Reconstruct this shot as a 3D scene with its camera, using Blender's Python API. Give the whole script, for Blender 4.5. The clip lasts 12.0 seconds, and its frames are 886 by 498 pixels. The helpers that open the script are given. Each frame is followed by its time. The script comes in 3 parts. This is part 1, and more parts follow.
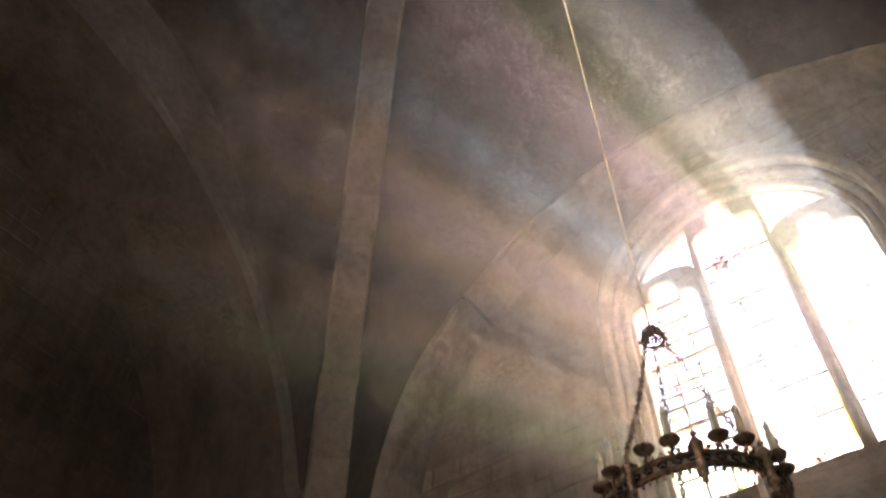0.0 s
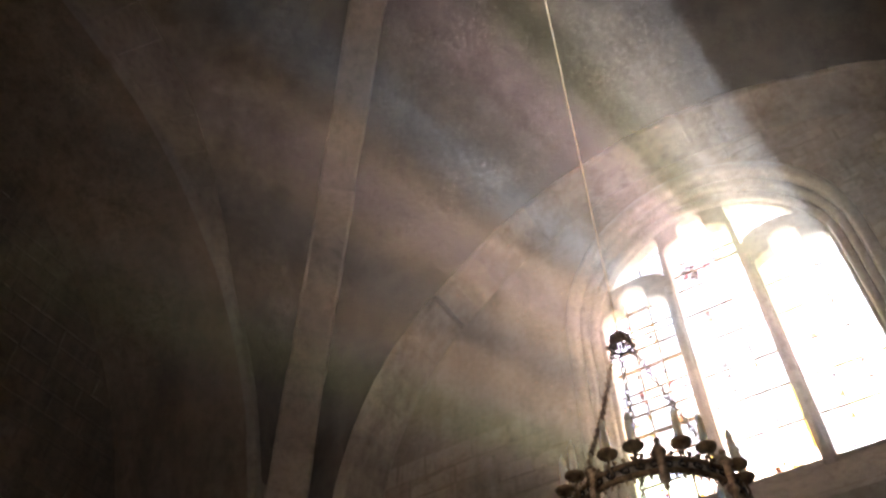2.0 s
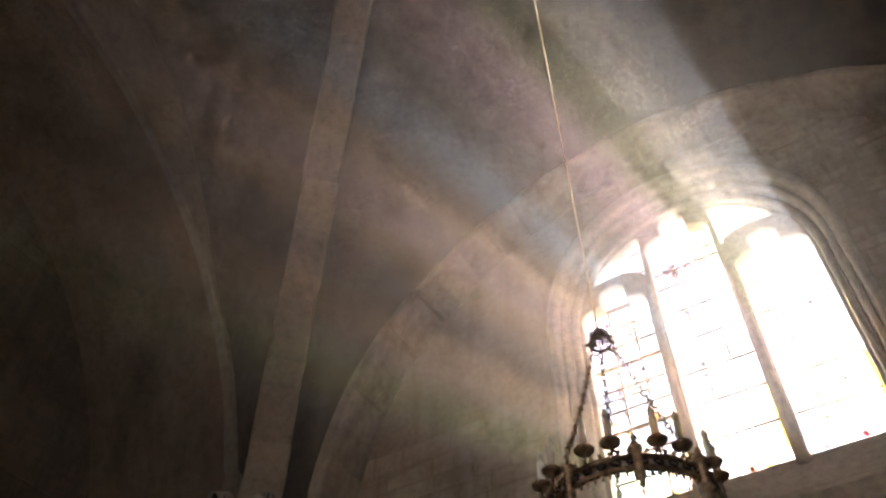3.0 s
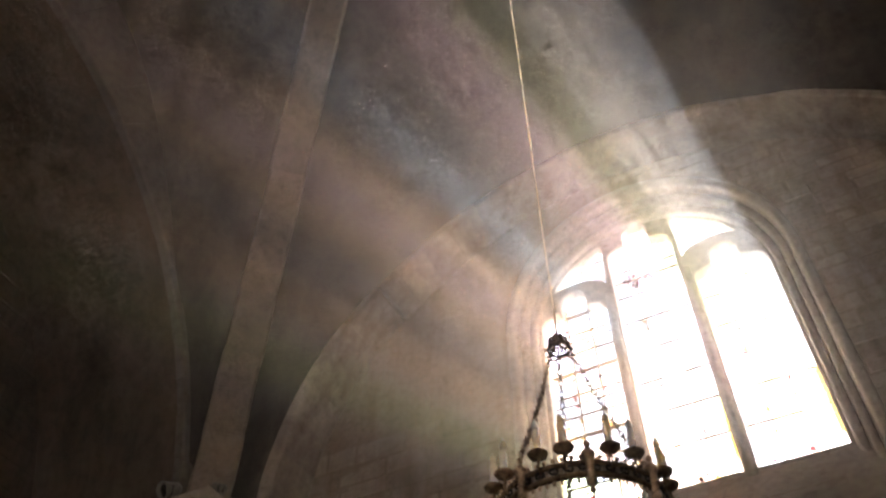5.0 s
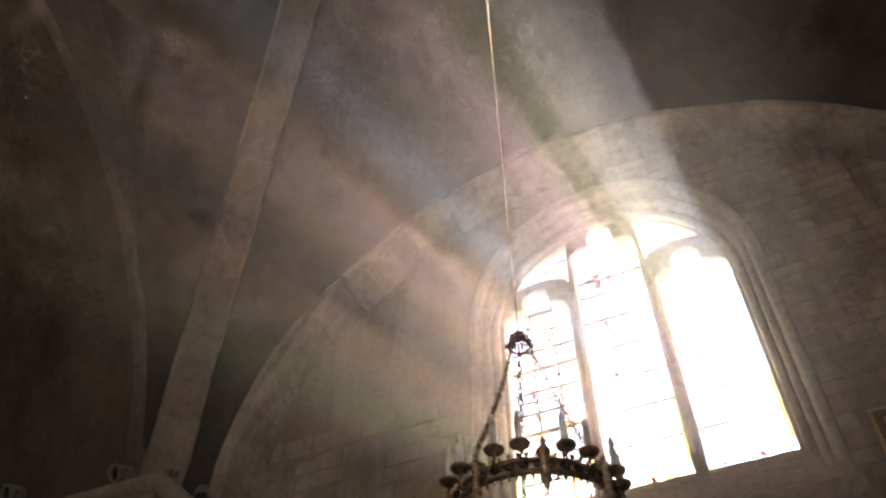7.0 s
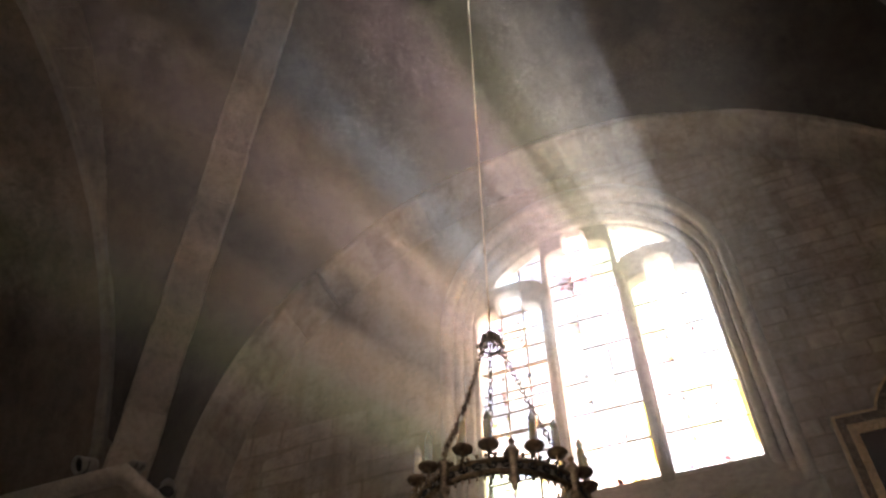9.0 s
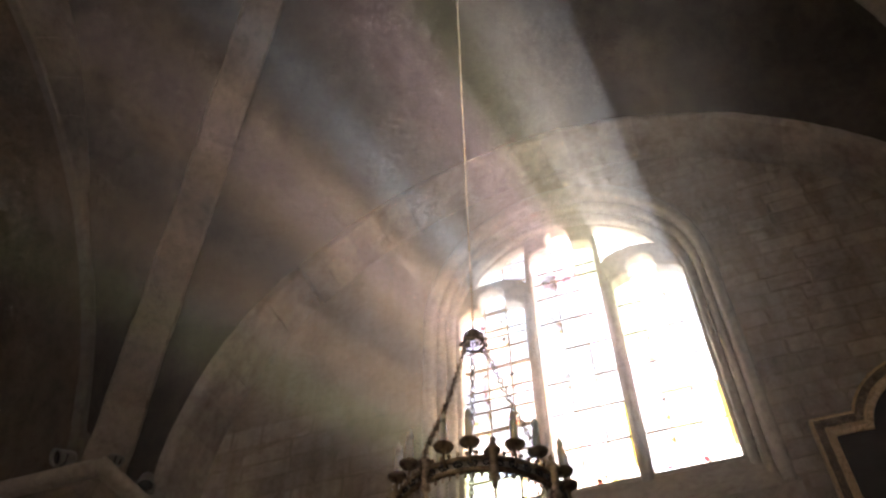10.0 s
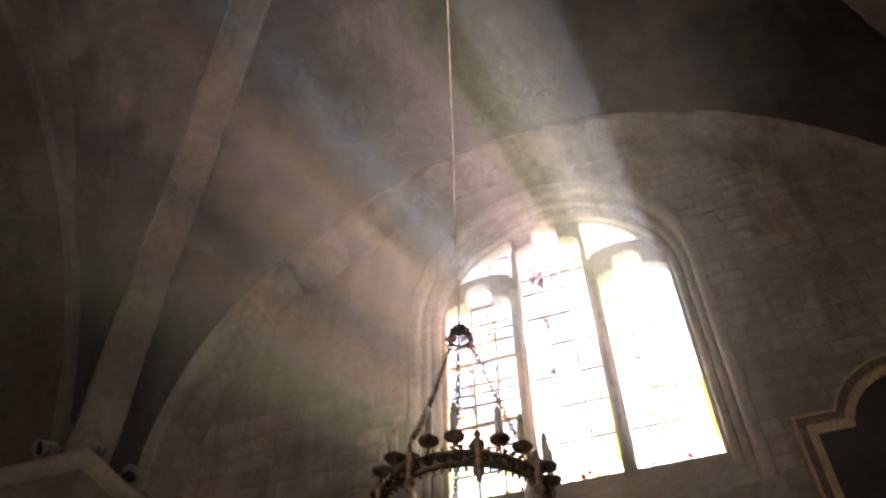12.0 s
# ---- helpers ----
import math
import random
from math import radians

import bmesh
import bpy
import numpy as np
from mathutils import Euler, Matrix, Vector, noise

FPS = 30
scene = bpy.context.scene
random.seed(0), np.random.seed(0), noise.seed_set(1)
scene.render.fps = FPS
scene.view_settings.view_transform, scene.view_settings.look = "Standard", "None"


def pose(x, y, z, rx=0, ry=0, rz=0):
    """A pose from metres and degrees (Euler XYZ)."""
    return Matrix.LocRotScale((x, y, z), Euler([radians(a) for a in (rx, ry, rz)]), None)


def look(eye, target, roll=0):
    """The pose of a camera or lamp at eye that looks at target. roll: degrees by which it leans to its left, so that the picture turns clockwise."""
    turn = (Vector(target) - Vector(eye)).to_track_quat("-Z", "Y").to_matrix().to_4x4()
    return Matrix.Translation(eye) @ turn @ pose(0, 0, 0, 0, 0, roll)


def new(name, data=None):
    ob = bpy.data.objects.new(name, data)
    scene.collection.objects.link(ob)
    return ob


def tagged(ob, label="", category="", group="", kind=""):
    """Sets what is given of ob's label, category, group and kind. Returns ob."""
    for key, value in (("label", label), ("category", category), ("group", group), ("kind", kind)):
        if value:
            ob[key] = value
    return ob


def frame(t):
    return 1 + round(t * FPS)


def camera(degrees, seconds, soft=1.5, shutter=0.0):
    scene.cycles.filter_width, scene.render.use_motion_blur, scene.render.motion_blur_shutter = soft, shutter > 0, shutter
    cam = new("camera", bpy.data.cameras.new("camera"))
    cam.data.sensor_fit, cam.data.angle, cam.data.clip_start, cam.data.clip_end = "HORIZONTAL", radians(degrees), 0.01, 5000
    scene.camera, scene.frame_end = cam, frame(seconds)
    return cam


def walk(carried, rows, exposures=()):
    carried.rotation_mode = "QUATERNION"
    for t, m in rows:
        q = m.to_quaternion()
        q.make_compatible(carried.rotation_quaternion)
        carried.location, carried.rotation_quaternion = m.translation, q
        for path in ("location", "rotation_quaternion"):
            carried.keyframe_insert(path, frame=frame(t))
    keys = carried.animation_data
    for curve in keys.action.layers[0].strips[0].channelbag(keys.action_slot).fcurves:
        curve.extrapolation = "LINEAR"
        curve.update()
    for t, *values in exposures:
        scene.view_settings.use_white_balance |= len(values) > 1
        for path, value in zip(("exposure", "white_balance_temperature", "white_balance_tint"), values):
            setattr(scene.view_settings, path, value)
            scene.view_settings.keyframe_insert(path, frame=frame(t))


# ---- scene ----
# One bay of a stone church: window wall to the north (y), camera on the floor looking up.
cam = camera(55.81, 12.0, soft=2.6)
EYE = 1.6
PATH = [
    (0.0, 35.77, 49.77, 0.03), (0.5, 34.90, 49.43, -0.10), (1.0, 34.12, 49.22, -0.11), (1.5, 33.54, 49.45, 0.05),
    (2.0, 32.91, 49.71, 0.14), (2.5, 32.12, 49.56, 0.16), (3.0, 31.07, 49.27, 0.11), (5.0, 27.33, 49.25, 0.13),
    (5.5, 26.34, 49.22, 0.17), (6.0, 25.51, 49.04, 0.15), (6.5, 24.55, 48.83, 0.00), (7.0, 23.72, 48.79, -0.10),
    (9.0, 21.06, 48.69, -0.52), (9.5, 20.27, 48.59, -0.66), (10.0, 19.45, 48.51, -0.74), (10.5, 18.65, 48.52, -0.84),
    (11.0, 18.38, 48.52, -0.90), (11.5, 18.31, 48.36, -0.98), (12.0, 18.14, 48.13, -1.03),
]
walk(cam, [(t, pose(0, 0, EYE, 90 + p, 0, yaw) @ pose(0, 0, 0, 0, 0, roll)) for t, yaw, p, roll in PATH],
     exposures=[(0.0, 3.75), (1.5, 3.53), (3.0, 3.56), (7.0, 3.6), (8.8, 3.22), (12.0, 3.18)])

# ---- light ----
SUN_AZ, SUN_EL = radians(5.0), radians(20.5)
TO_SUN = Vector((math.sin(SUN_AZ) * math.cos(SUN_EL), math.cos(SUN_AZ) * math.cos(SUN_EL), math.sin(SUN_EL)))
world = bpy.data.worlds.new("sky")
scene.world = world
world.use_nodes = True
wn = world.node_tree.nodes
sky = wn.new("ShaderNodeTexSky")
sky.sky_type, sky.sun_disc = "NISHITA", False
sky.sun_elevation, sky.sun_rotation = SUN_EL, SUN_AZ
wn["Background"].inputs[1].default_value = 0.15
world.node_tree.links.new(sky.outputs[0], wn["Background"].inputs[0])
sun = new("sun", bpy.data.lights.new("sun", "SUN"))
sun.data.energy, sun.data.angle, sun.data.color = 5.0, radians(0.5), (1.0, 0.955, 0.93)
sun.matrix_world = look(TO_SUN * 40, (0, 0, 0))
skylight = new("window_skylight", bpy.data.lights.new("window_skylight", "AREA"))
skylight.data.shape, skylight.data.size, skylight.data.size_y = "RECTANGLE", 3.2, 5.2
skylight.data.energy, skylight.data.color = 118.0, (1.0, 0.965, 0.95)
skylight.matrix_world = pose(-0.92, 8.6, 8.5, -60, 0, 0)


# ---- materials ----
def nodes_of(name):
    m = bpy.data.materials.new(name)
    m.use_nodes = True
    nt = m.node_tree
    return m, nt, nt.nodes["Principled BSDF"]


def add(nt, kind, **vals):
    n = nt.nodes.new(kind)
    for k, v in vals.items():
        n.inputs[k].default_value = v
    return n


def ramp(nt, src, stops):
    r = nt.nodes.new("ShaderNodeValToRGB")
    while len(r.color_ramp.elements) < len(stops):
        r.color_ramp.elements.new(0.5)
    for e, (p, c) in zip(r.color_ramp.elements, stops):
        e.position, e.color = p, (*c, 1)
    nt.links.new(src, r.inputs[0])
    return r


def mixed(nt, a, b, fac, mode="MIX", amount=None):
    n = nt.nodes.new("ShaderNodeMix")
    n.data_type, n.blend_type = "RGBA", mode
    nt.links.new(a, n.inputs[6])
    nt.links.new(b, n.inputs[7])
    if amount is None:
        nt.links.new(fac, n.inputs[0])
    else:
        n.inputs[0].default_value = amount
    return n.outputs[2]


def stone(name, dark, mid, light, grain=9.0, bump=0.5, streak=True, vary=0.25):
    """Old plastered or dressed stone: large stains, soot streaks, fine grain, pitted relief."""
    m, nt, b = nodes_of(name)
    tc = nt.nodes.new("ShaderNodeTexCoord")
    geo = nt.nodes.new("ShaderNodeNewGeometry")
    big = add(nt, "ShaderNodeTexNoise", Scale=0.55, Detail=6.0, Roughness=0.62, Distortion=0.6)
    nt.links.new(geo.outputs["Position"], big.inputs["Vector"])
    col = ramp(nt, big.outputs[0], [(0.3, dark), (0.5, mid), (0.72, light)]).outputs[0]
    fine = add(nt, "ShaderNodeTexNoise", Scale=grain, Detail=8.0, Roughness=0.7)
    nt.links.new(geo.outputs["Position"], fine.inputs["Vector"])
    g = ramp(nt, fine.outputs[0], [(0.25, (0.55, 0.53, 0.5)), (0.5, (0.95, 0.95, 0.95)), (0.8, (1.25, 1.2, 1.12))])
    col = mixed(nt, col, g.outputs[0], None, "MULTIPLY", 0.85)
    if streak:
        mp = nt.nodes.new("ShaderNodeMapping")
        mp.inputs["Scale"].default_value = (3.5, 3.5, 0.35)
        nt.links.new(geo.outputs["Position"], mp.inputs[0])
        st = add(nt, "ShaderNodeTexNoise", Scale=1.0, Detail=5.0, Roughness=0.7)
        nt.links.new(mp.outputs[0], st.inputs["Vector"])
        s = ramp(nt, st.outputs[0], [(0.35, (0.62, 0.58, 0.54)), (0.58, (1, 1, 1))])
        col = mixed(nt, col, s.outputs[0], None, "MULTIPLY", 0.7)
    info = nt.nodes.new("ShaderNodeObjectInfo")
    v = ramp(nt, info.outputs["Random"], [(0.0, (1 - vary,) * 3), (1.0, (1 + vary, 1 + vary * 0.95, 1 + vary * 0.85))])
    col = mixed(nt, col, v.outputs[0], None, "MULTIPLY", 1.0)
    nt.links.new(col, b.inputs["Base Color"])
    b.inputs["Roughness"].default_value = 0.92
    b.inputs["Specular IOR Level"].default_value = 0.2
    pit = add(nt, "ShaderNodeTexNoise", Scale=grain * 2.2, Detail=7.0, Roughness=0.75)
    nt.links.new(geo.outputs["Position"], pit.inputs["Vector"])
    hump = add(nt, "ShaderNodeTexNoise", Scale=2.3, Detail=4.0, Roughness=0.6)
    nt.links.new(geo.outputs["Position"], hump.inputs["Vector"])
    bp2 = add(nt, "ShaderNodeBump", Strength=bump, Distance=0.10)
    nt.links.new(hump.outputs[0], bp2.inputs["Height"])
    bp = add(nt, "ShaderNodeBump", Strength=bump, Distance=0.02)
    nt.links.new(pit.outputs[0], bp.inputs["Height"])
    nt.links.new(bp2.outputs[0], bp.inputs["Normal"])
    nt.links.new(bp.outputs[0], b.inputs["Normal"])
    return m


def metal(name, col, rough, metallic=1.0, tarnish=(0.03, 0.022, 0.015)):
    m, nt, b = nodes_of(name)
    geo = nt.nodes.new("ShaderNodeNewGeometry")
    n = add(nt, "ShaderNodeTexNoise", Scale=28.0, Detail=5.0, Roughness=0.7)
    nt.links.new(geo.outputs["Position"], n.inputs["Vector"])
    r = ramp(nt, n.outputs[0], [(0.36, tarnish), (0.62, col)])
    nt.links.new(r.outputs[0], b.inputs["Base Color"])
    q = ramp(nt, n.outputs[0], [(0.3, (min(1, rough + 0.25),) * 3), (0.7, (rough,) * 3)])
    nt.links.new(q.outputs[0], b.inputs["Roughness"])
    b.inputs["Metallic"].default_value = metallic
    bp = add(nt, "ShaderNodeBump", Strength=0.25, Distance=0.003)
    nt.links.new(n.outputs[0], bp.inputs["Height"])
    nt.links.new(bp.outputs[0], b.inputs["Normal"])
    return m


def painted(name, col, rough=0.6, spread=0.25, scale=14.0, spec=0.4):
    m, nt, b = nodes_of(name)
    geo = nt.nodes.new("ShaderNodeNewGeometry")
    n = add(nt, "ShaderNodeTexNoise", Scale=scale, Detail=6.0, Roughness=0.65)
    nt.links.new(geo.outputs["Position"], n.inputs["Vector"])
    lo, hi = [c * (1 - spread) for c in col], [c * (1 + spread) for c in col]
    r = ramp(nt, n.outputs[0], [(0.3, lo), (0.7, hi)])
    nt.links.new(r.outputs[0], b.inputs["Base Color"])
    b.inputs["Roughness"].default_value = rough
    b.inputs["Specular IOR Level"].default_value = spec
    bp = add(nt, "ShaderNodeBump", Strength=0.3, Distance=0.004)
    nt.links.new(n.outputs[0], bp.inputs["Height"])
    nt.links.new(bp.outputs[0], b.inputs["Normal"])
    return m


def stained(name, tint):
    """Thin leaded glass: lets tinted light through, with a slight sheen and grime."""
    m, nt, b = nodes_of(name)
    out = nt.nodes["Material Output"]
    geo = nt.nodes.new("ShaderNodeNewGeometry")
    n = add(nt, "ShaderNodeTexNoise", Scale=11.0, Detail=5.0, Roughness=0.7)
    nt.links.new(geo.outputs["Position"], n.inputs["Vector"])
    r = ramp(nt, n.outputs[0], [(0.32, tuple(c * 0.88 for c in tint)), (0.6, tint)])
    # fine pale and grey streaks fanning across the lights, added to streak the beams
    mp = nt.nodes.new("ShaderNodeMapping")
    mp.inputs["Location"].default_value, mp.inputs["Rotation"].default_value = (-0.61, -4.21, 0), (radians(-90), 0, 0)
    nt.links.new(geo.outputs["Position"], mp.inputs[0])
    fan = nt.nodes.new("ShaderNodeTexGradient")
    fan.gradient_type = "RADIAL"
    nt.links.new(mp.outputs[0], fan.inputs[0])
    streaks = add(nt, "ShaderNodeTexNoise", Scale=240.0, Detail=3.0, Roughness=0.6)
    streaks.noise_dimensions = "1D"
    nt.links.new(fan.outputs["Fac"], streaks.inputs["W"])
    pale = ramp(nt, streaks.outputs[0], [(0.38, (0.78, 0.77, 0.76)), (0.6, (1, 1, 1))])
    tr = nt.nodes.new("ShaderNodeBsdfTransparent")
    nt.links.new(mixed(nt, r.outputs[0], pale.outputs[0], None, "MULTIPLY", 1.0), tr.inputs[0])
    gl = nt.nodes.new("ShaderNodeBsdfGlossy")
    gl.inputs["Roughness"].default_value = 0.15
    fr = nt.nodes.new("ShaderNodeFresnel")
    fr.inputs[0].default_value = 1.3
    mx = nt.nodes.new("ShaderNodeMixShader")
    nt.links.new(fr.outputs[0], mx.inputs[0])
    nt.links.new(tr.outputs[0], mx.inputs[1])
    nt.links.new(gl.outputs[0], mx.inputs[2])
    nt.links.new(mx.outputs[0], out.inputs[0])
    return m


# west recess stone: its deep shade is put into the colour
SHADED_STONE = stone("shaded_stone", (0.069, 0.055, 0.042), (0.107, 0.086, 0.066), (0.138, 0.112, 0.087), 9.0, 0.4, True, 0.12)
# side arch tone lowered below the rib stone to carry the west side's shade
SIDE_SHADED = stone("side_arch_shaded", (0.112, 0.096, 0.081), (0.155, 0.135, 0.115), (0.195, 0.172, 0.149), 9.0, 0.5, False, 0.08)
# rib stone made paler for the window arch: light on its soffit is coloured in
ARCH_LIT = stone("arch_stone", (0.345, 0.301, 0.259), (0.460, 0.407, 0.354), (0.552, 0.497, 0.439), 9.0, 0.7, True, 0.14)
# vault plaster taken near black, so the cells' shade sits in the base colour
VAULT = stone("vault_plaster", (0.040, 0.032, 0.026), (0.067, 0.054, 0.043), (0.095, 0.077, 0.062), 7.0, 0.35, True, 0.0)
WALL = stone("wall_stone", (0.330, 0.277, 0.232), (0.450, 0.382, 0.322), (0.552, 0.474, 0.402), 9.0, 0.35, True, 0.14)
MORTAR = stone("wall_mortar", (0.302, 0.254, 0.206), (0.378, 0.323, 0.264), (0.430, 0.367, 0.301), 16.0, 0.5)
RIB = stone("rib_stone", (0.210, 0.175, 0.145), (0.278, 0.235, 0.198), (0.337, 0.291, 0.246), 9.0, 0.9, False, 0.1)
TRACERY = stone("window_stone", (0.396, 0.356, 0.310), (0.502, 0.455, 0.396), (0.581, 0.528, 0.475), 13.0, 0.35, False, 0.08)
IMPOST = stone("impost_stone", (0.33, 0.285, 0.24), (0.43, 0.375, 0.32), (0.5, 0.44, 0.38), 13.0, 0.35, False, 0.05)
PALE = stone("pale_wall_plaster", (0.62, 0.57, 0.52), (0.74, 0.69, 0.64), (0.8, 0.76, 0.71), 8.0, 0.3)
FLOOR = stone("floor_stone", (0.44, 0.4, 0.36), (0.54, 0.5, 0.455), (0.6, 0.56, 0.51), 6.0, 0.3, False, 0.0)
BRASS = metal("aged_brass", (0.52, 0.40, 0.29), 0.27, 0.8, (0.13, 0.095, 0.07))
PEWTER = metal("silvered_band", (0.68, 0.63, 0.57), 0.28, 0.7, (0.3, 0.26, 0.22))
IRON = metal("dark_bronze", (0.3, 0.22, 0.14), 0.45, 0.6, (0.07, 0.05, 0.035))
LEAD = metal("lead", (0.34, 0.23, 0.12), 0.6, 0.3, (0.12, 0.07, 0.035))
GILT = metal("worn_gilding", (0.8, 0.58, 0.33), 0.4, 0.25, (0.5, 0.33, 0.17))
GILT_DARK = metal("tarnished_gilding", (0.3, 0.21, 0.12), 0.5, 0.4, (0.09, 0.065, 0.04))
CANDLE = painted("ivory_candle_sleeve", (0.93, 0.91, 0.87), 0.45, 0.05)
BULB = painted("frosted_flame_bulb", (0.86, 0.84, 0.8), 0.2, 0.04)
ROPE = painted("tan_cord", (0.84, 0.72, 0.6), 0.85, 0.3, 90.0)
for wax, depth in ((CANDLE, 0.07), (BULB, 0.07), (ROPE, 0.06)):   # light soaks through
    b = wax.node_tree.nodes["Principled BSDF"]
    b.inputs["Subsurface Weight"].default_value, b.inputs["Subsurface Scale"].default_value = 1.0, depth
    b.inputs["Subsurface Radius"].default_value = (1.0, 0.8, 0.6)
CANVAS = painted("dark_varnished_canvas", (0.026, 0.022, 0.02), 0.55, 0.6, 2.5, 0.15)
BLACK = painted("black_lamp_housing", (0.025, 0.025, 0.027), 0.4, 0.3)
LENS = painted("lamp_lens", (0.02, 0.02, 0.022), 0.08, 0.1)
LAMP_RIM = painted("grey_lamp_metal", (0.2, 0.185, 0.17), 0.45, 0.2)
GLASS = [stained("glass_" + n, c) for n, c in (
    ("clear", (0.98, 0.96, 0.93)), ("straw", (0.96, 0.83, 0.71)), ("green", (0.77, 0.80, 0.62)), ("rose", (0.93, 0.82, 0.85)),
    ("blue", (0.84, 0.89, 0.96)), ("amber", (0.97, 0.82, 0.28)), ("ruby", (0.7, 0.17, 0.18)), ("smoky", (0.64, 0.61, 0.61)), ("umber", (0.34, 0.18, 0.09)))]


# ---- mesh helpers ----
def link(name, bm, mat, parent=None, label="", smooth=False):
    me = bpy.data.meshes.new(name)
    bmesh.ops.recalc_face_normals(bm, faces=bm.faces)
    if smooth:
        for f in bm.faces:
            f.smooth = True
    bm.to_mesh(me)
    bm.free()
    me.materials.append(mat)
    ob = new(name, me)
    if parent:
        ob.parent = parent
    if label:
        ob["label"] = label
    return ob


def part(name, bm, material, parent, label="", smooth=False):
    return link(name, bm, material, parent, label, smooth)


def box(bm, x0, x1, y0, y1, z0, z1, bevel=0.0):
    made = bmesh.ops.create_cube(bm, size=1.0, matrix=Matrix.Translation(((x0 + x1) / 2, (y0 + y1) / 2, (z0 + z1) / 2)) @ Matrix.Diagonal((x1 - x0, y1 - y0, z1 - z0, 1)))
    if bevel:
        edges = list({e for v in made["verts"] for e in v.link_edges})
        bmesh.ops.bevel(bm, geom=edges, offset=bevel, segments=2, affect="EDGES", profile=0.6)
    return bm


def lathe(bm, profile, segs=20, m=Matrix.Identity(4)):
    """Turns (radius, height) pairs round the z axis."""
    rings = []
    for r, z in profile:
        rings.append([bm.verts.new(m @ Vector((r * math.cos(2 * math.pi * i / segs), r * math.sin(2 * math.pi * i / segs), z))) for i in range(segs)])
    for a, b in zip(rings, rings[1:]):
        for i in range(segs):
            bm.faces.new((a[i], a[(i + 1) % segs], b[(i + 1) % segs], b[i]))
    bm.faces.new(rings[0][::-1])
    bm.faces.new(rings[-1])
    return bm


def grid_faces(bm, rows, closed=False):
    """rows: lists of points; joins neighbours with quads."""
    vs = [[bm.verts.new(p) for p in r] for r in rows]
    for a, b in zip(vs, vs[1:]):
        n = len(a)
        for i in range(n if closed else n - 1):
            bm.faces.new((a[i], a[(i + 1) % n], b[(i + 1) % n], b[i]))
    return vs


def tube(bm, pts, r, segs=8):
    pts = [Vector(p) for p in pts]
    rows = []
    for i, p in enumerate(pts):
        d = (pts[min(i + 1, len(pts) - 1)] - pts[max(i - 1, 0)]).normalized()
        u = d.cross(Vector((0.31, 0.17, 0.93)))
        u = u.normalized() if u.length > 1e-4 else Vector((1, 0, 0))
        w = d.cross(u)
        rows.append([p + r * (math.cos(2 * math.pi * k / segs) * u + math.sin(2 * math.pi * k / segs) * w) for k in range(segs)])
    vs = grid_faces(bm, rows, True)
    bm.faces.new(vs[0][::-1])
    bm.faces.new(vs[-1])
    return bm


def plate(name, loops, y0, y1, mat, bevel=0.0):
    """A slab upright in x and z between y0 and y1, outlined by the first loop and pierced by the others."""
    cu = bpy.data.curves.new(name, "CURVE")
    cu.dimensions, cu.fill_mode = "2D", "BOTH"
    cu.extrude, cu.bevel_depth, cu.bevel_resolution = (y1 - y0) / 2 - bevel, bevel, 2
    cu.offset = -bevel
    for loop in loops:
        sp = cu.splines.new("POLY")
        sp.points.add(len(loop) - 1)
        for p, (x, z) in zip(sp.points, loop):
            p.co = (x, z, 0, 1)
        sp.use_cyclic_u = True
    tmp = bpy.data.objects.new("tmp", cu)
    me = bpy.data.meshes.new_from_object(tmp)
    bpy.data.objects.remove(tmp)
    me.transform(Matrix.Translation((0, (y0 + y1) / 2, 0)) @ Matrix.Rotation(radians(90), 4, "X"))
    me.materials.clear()
    me.materials.append(mat)
    me.name = name
    return new(name, me)


# ---- plan of the bay ----
CX, CY = -0.95, 0.95          # middle of the bay
HX, HY = 4.85, 4.95           # to the fronts of the wall arches
SPRING = 6.17                 # level at which arches and ribs spring
CROWN = 11.8
DEEP = 0.60                   # depth of the arches
FOOT = 4.55                   # rib's foot from the middle, along x and y
RIB_RISE = CROWN - SPRING


def north_arch(a, out=0.0):
    """Front edge of the window wall's arch at angle a from its west foot, as x, z."""
    r = (4.13 if a < radians(43.6) else 4.07) + out
    if a > radians(150):
        r += 0.07 * (a - radians(150)) / radians(30)
    return CX - r * math.cos(a), SPRING + r * math.sin(a)


def west_arch(a, out=0.0):
    """Front edge of the side arch, from its north foot, as y, z."""
    r = 5.42 + out
    return 0.05 + r * math.cos(a), 5.5 + r * math.sin(a)


def west_face(a):
    """Height of the plain face above the side arch: none at the feet, widening to the crown."""
    f = min(1.0, max(0.0, (min(a, math.pi - a) - radians(33)) / radians(45)))
    return 0.05 + 1.2 * f * f * (3 - 2 * f)


def rib_at(th, sx, sy, up=0.0):
    """Middle line of a diagonal rib's soffit from foot (th 0) to crown; sx, sy choose the corner."""
    c, s = math.cos(th), math.sin(th)
    return Vector((CX + sx * (FOOT + up * 0.7) * c, CY + sy * (FOOT + up * 0.7) * c, SPRING + (RIB_RISE + up) * s))


# floor and closing walls
bm = bmesh.new()
WEST = CX - HX - 2.2         # back wall of the deep side arch
box(bm, CX - 9.7, CX + 6.4, CY - 6.5, CY + 6.6, -0.3, 0.0)
tagged(link("floor", bm, FLOOR), "worn pale limestone floor of the church", "floor", kind="structure")

# ---- window shape (half-width and arch about the window's middle) ----
WX = -0.915
W_SPRING = 6.52 + EYE


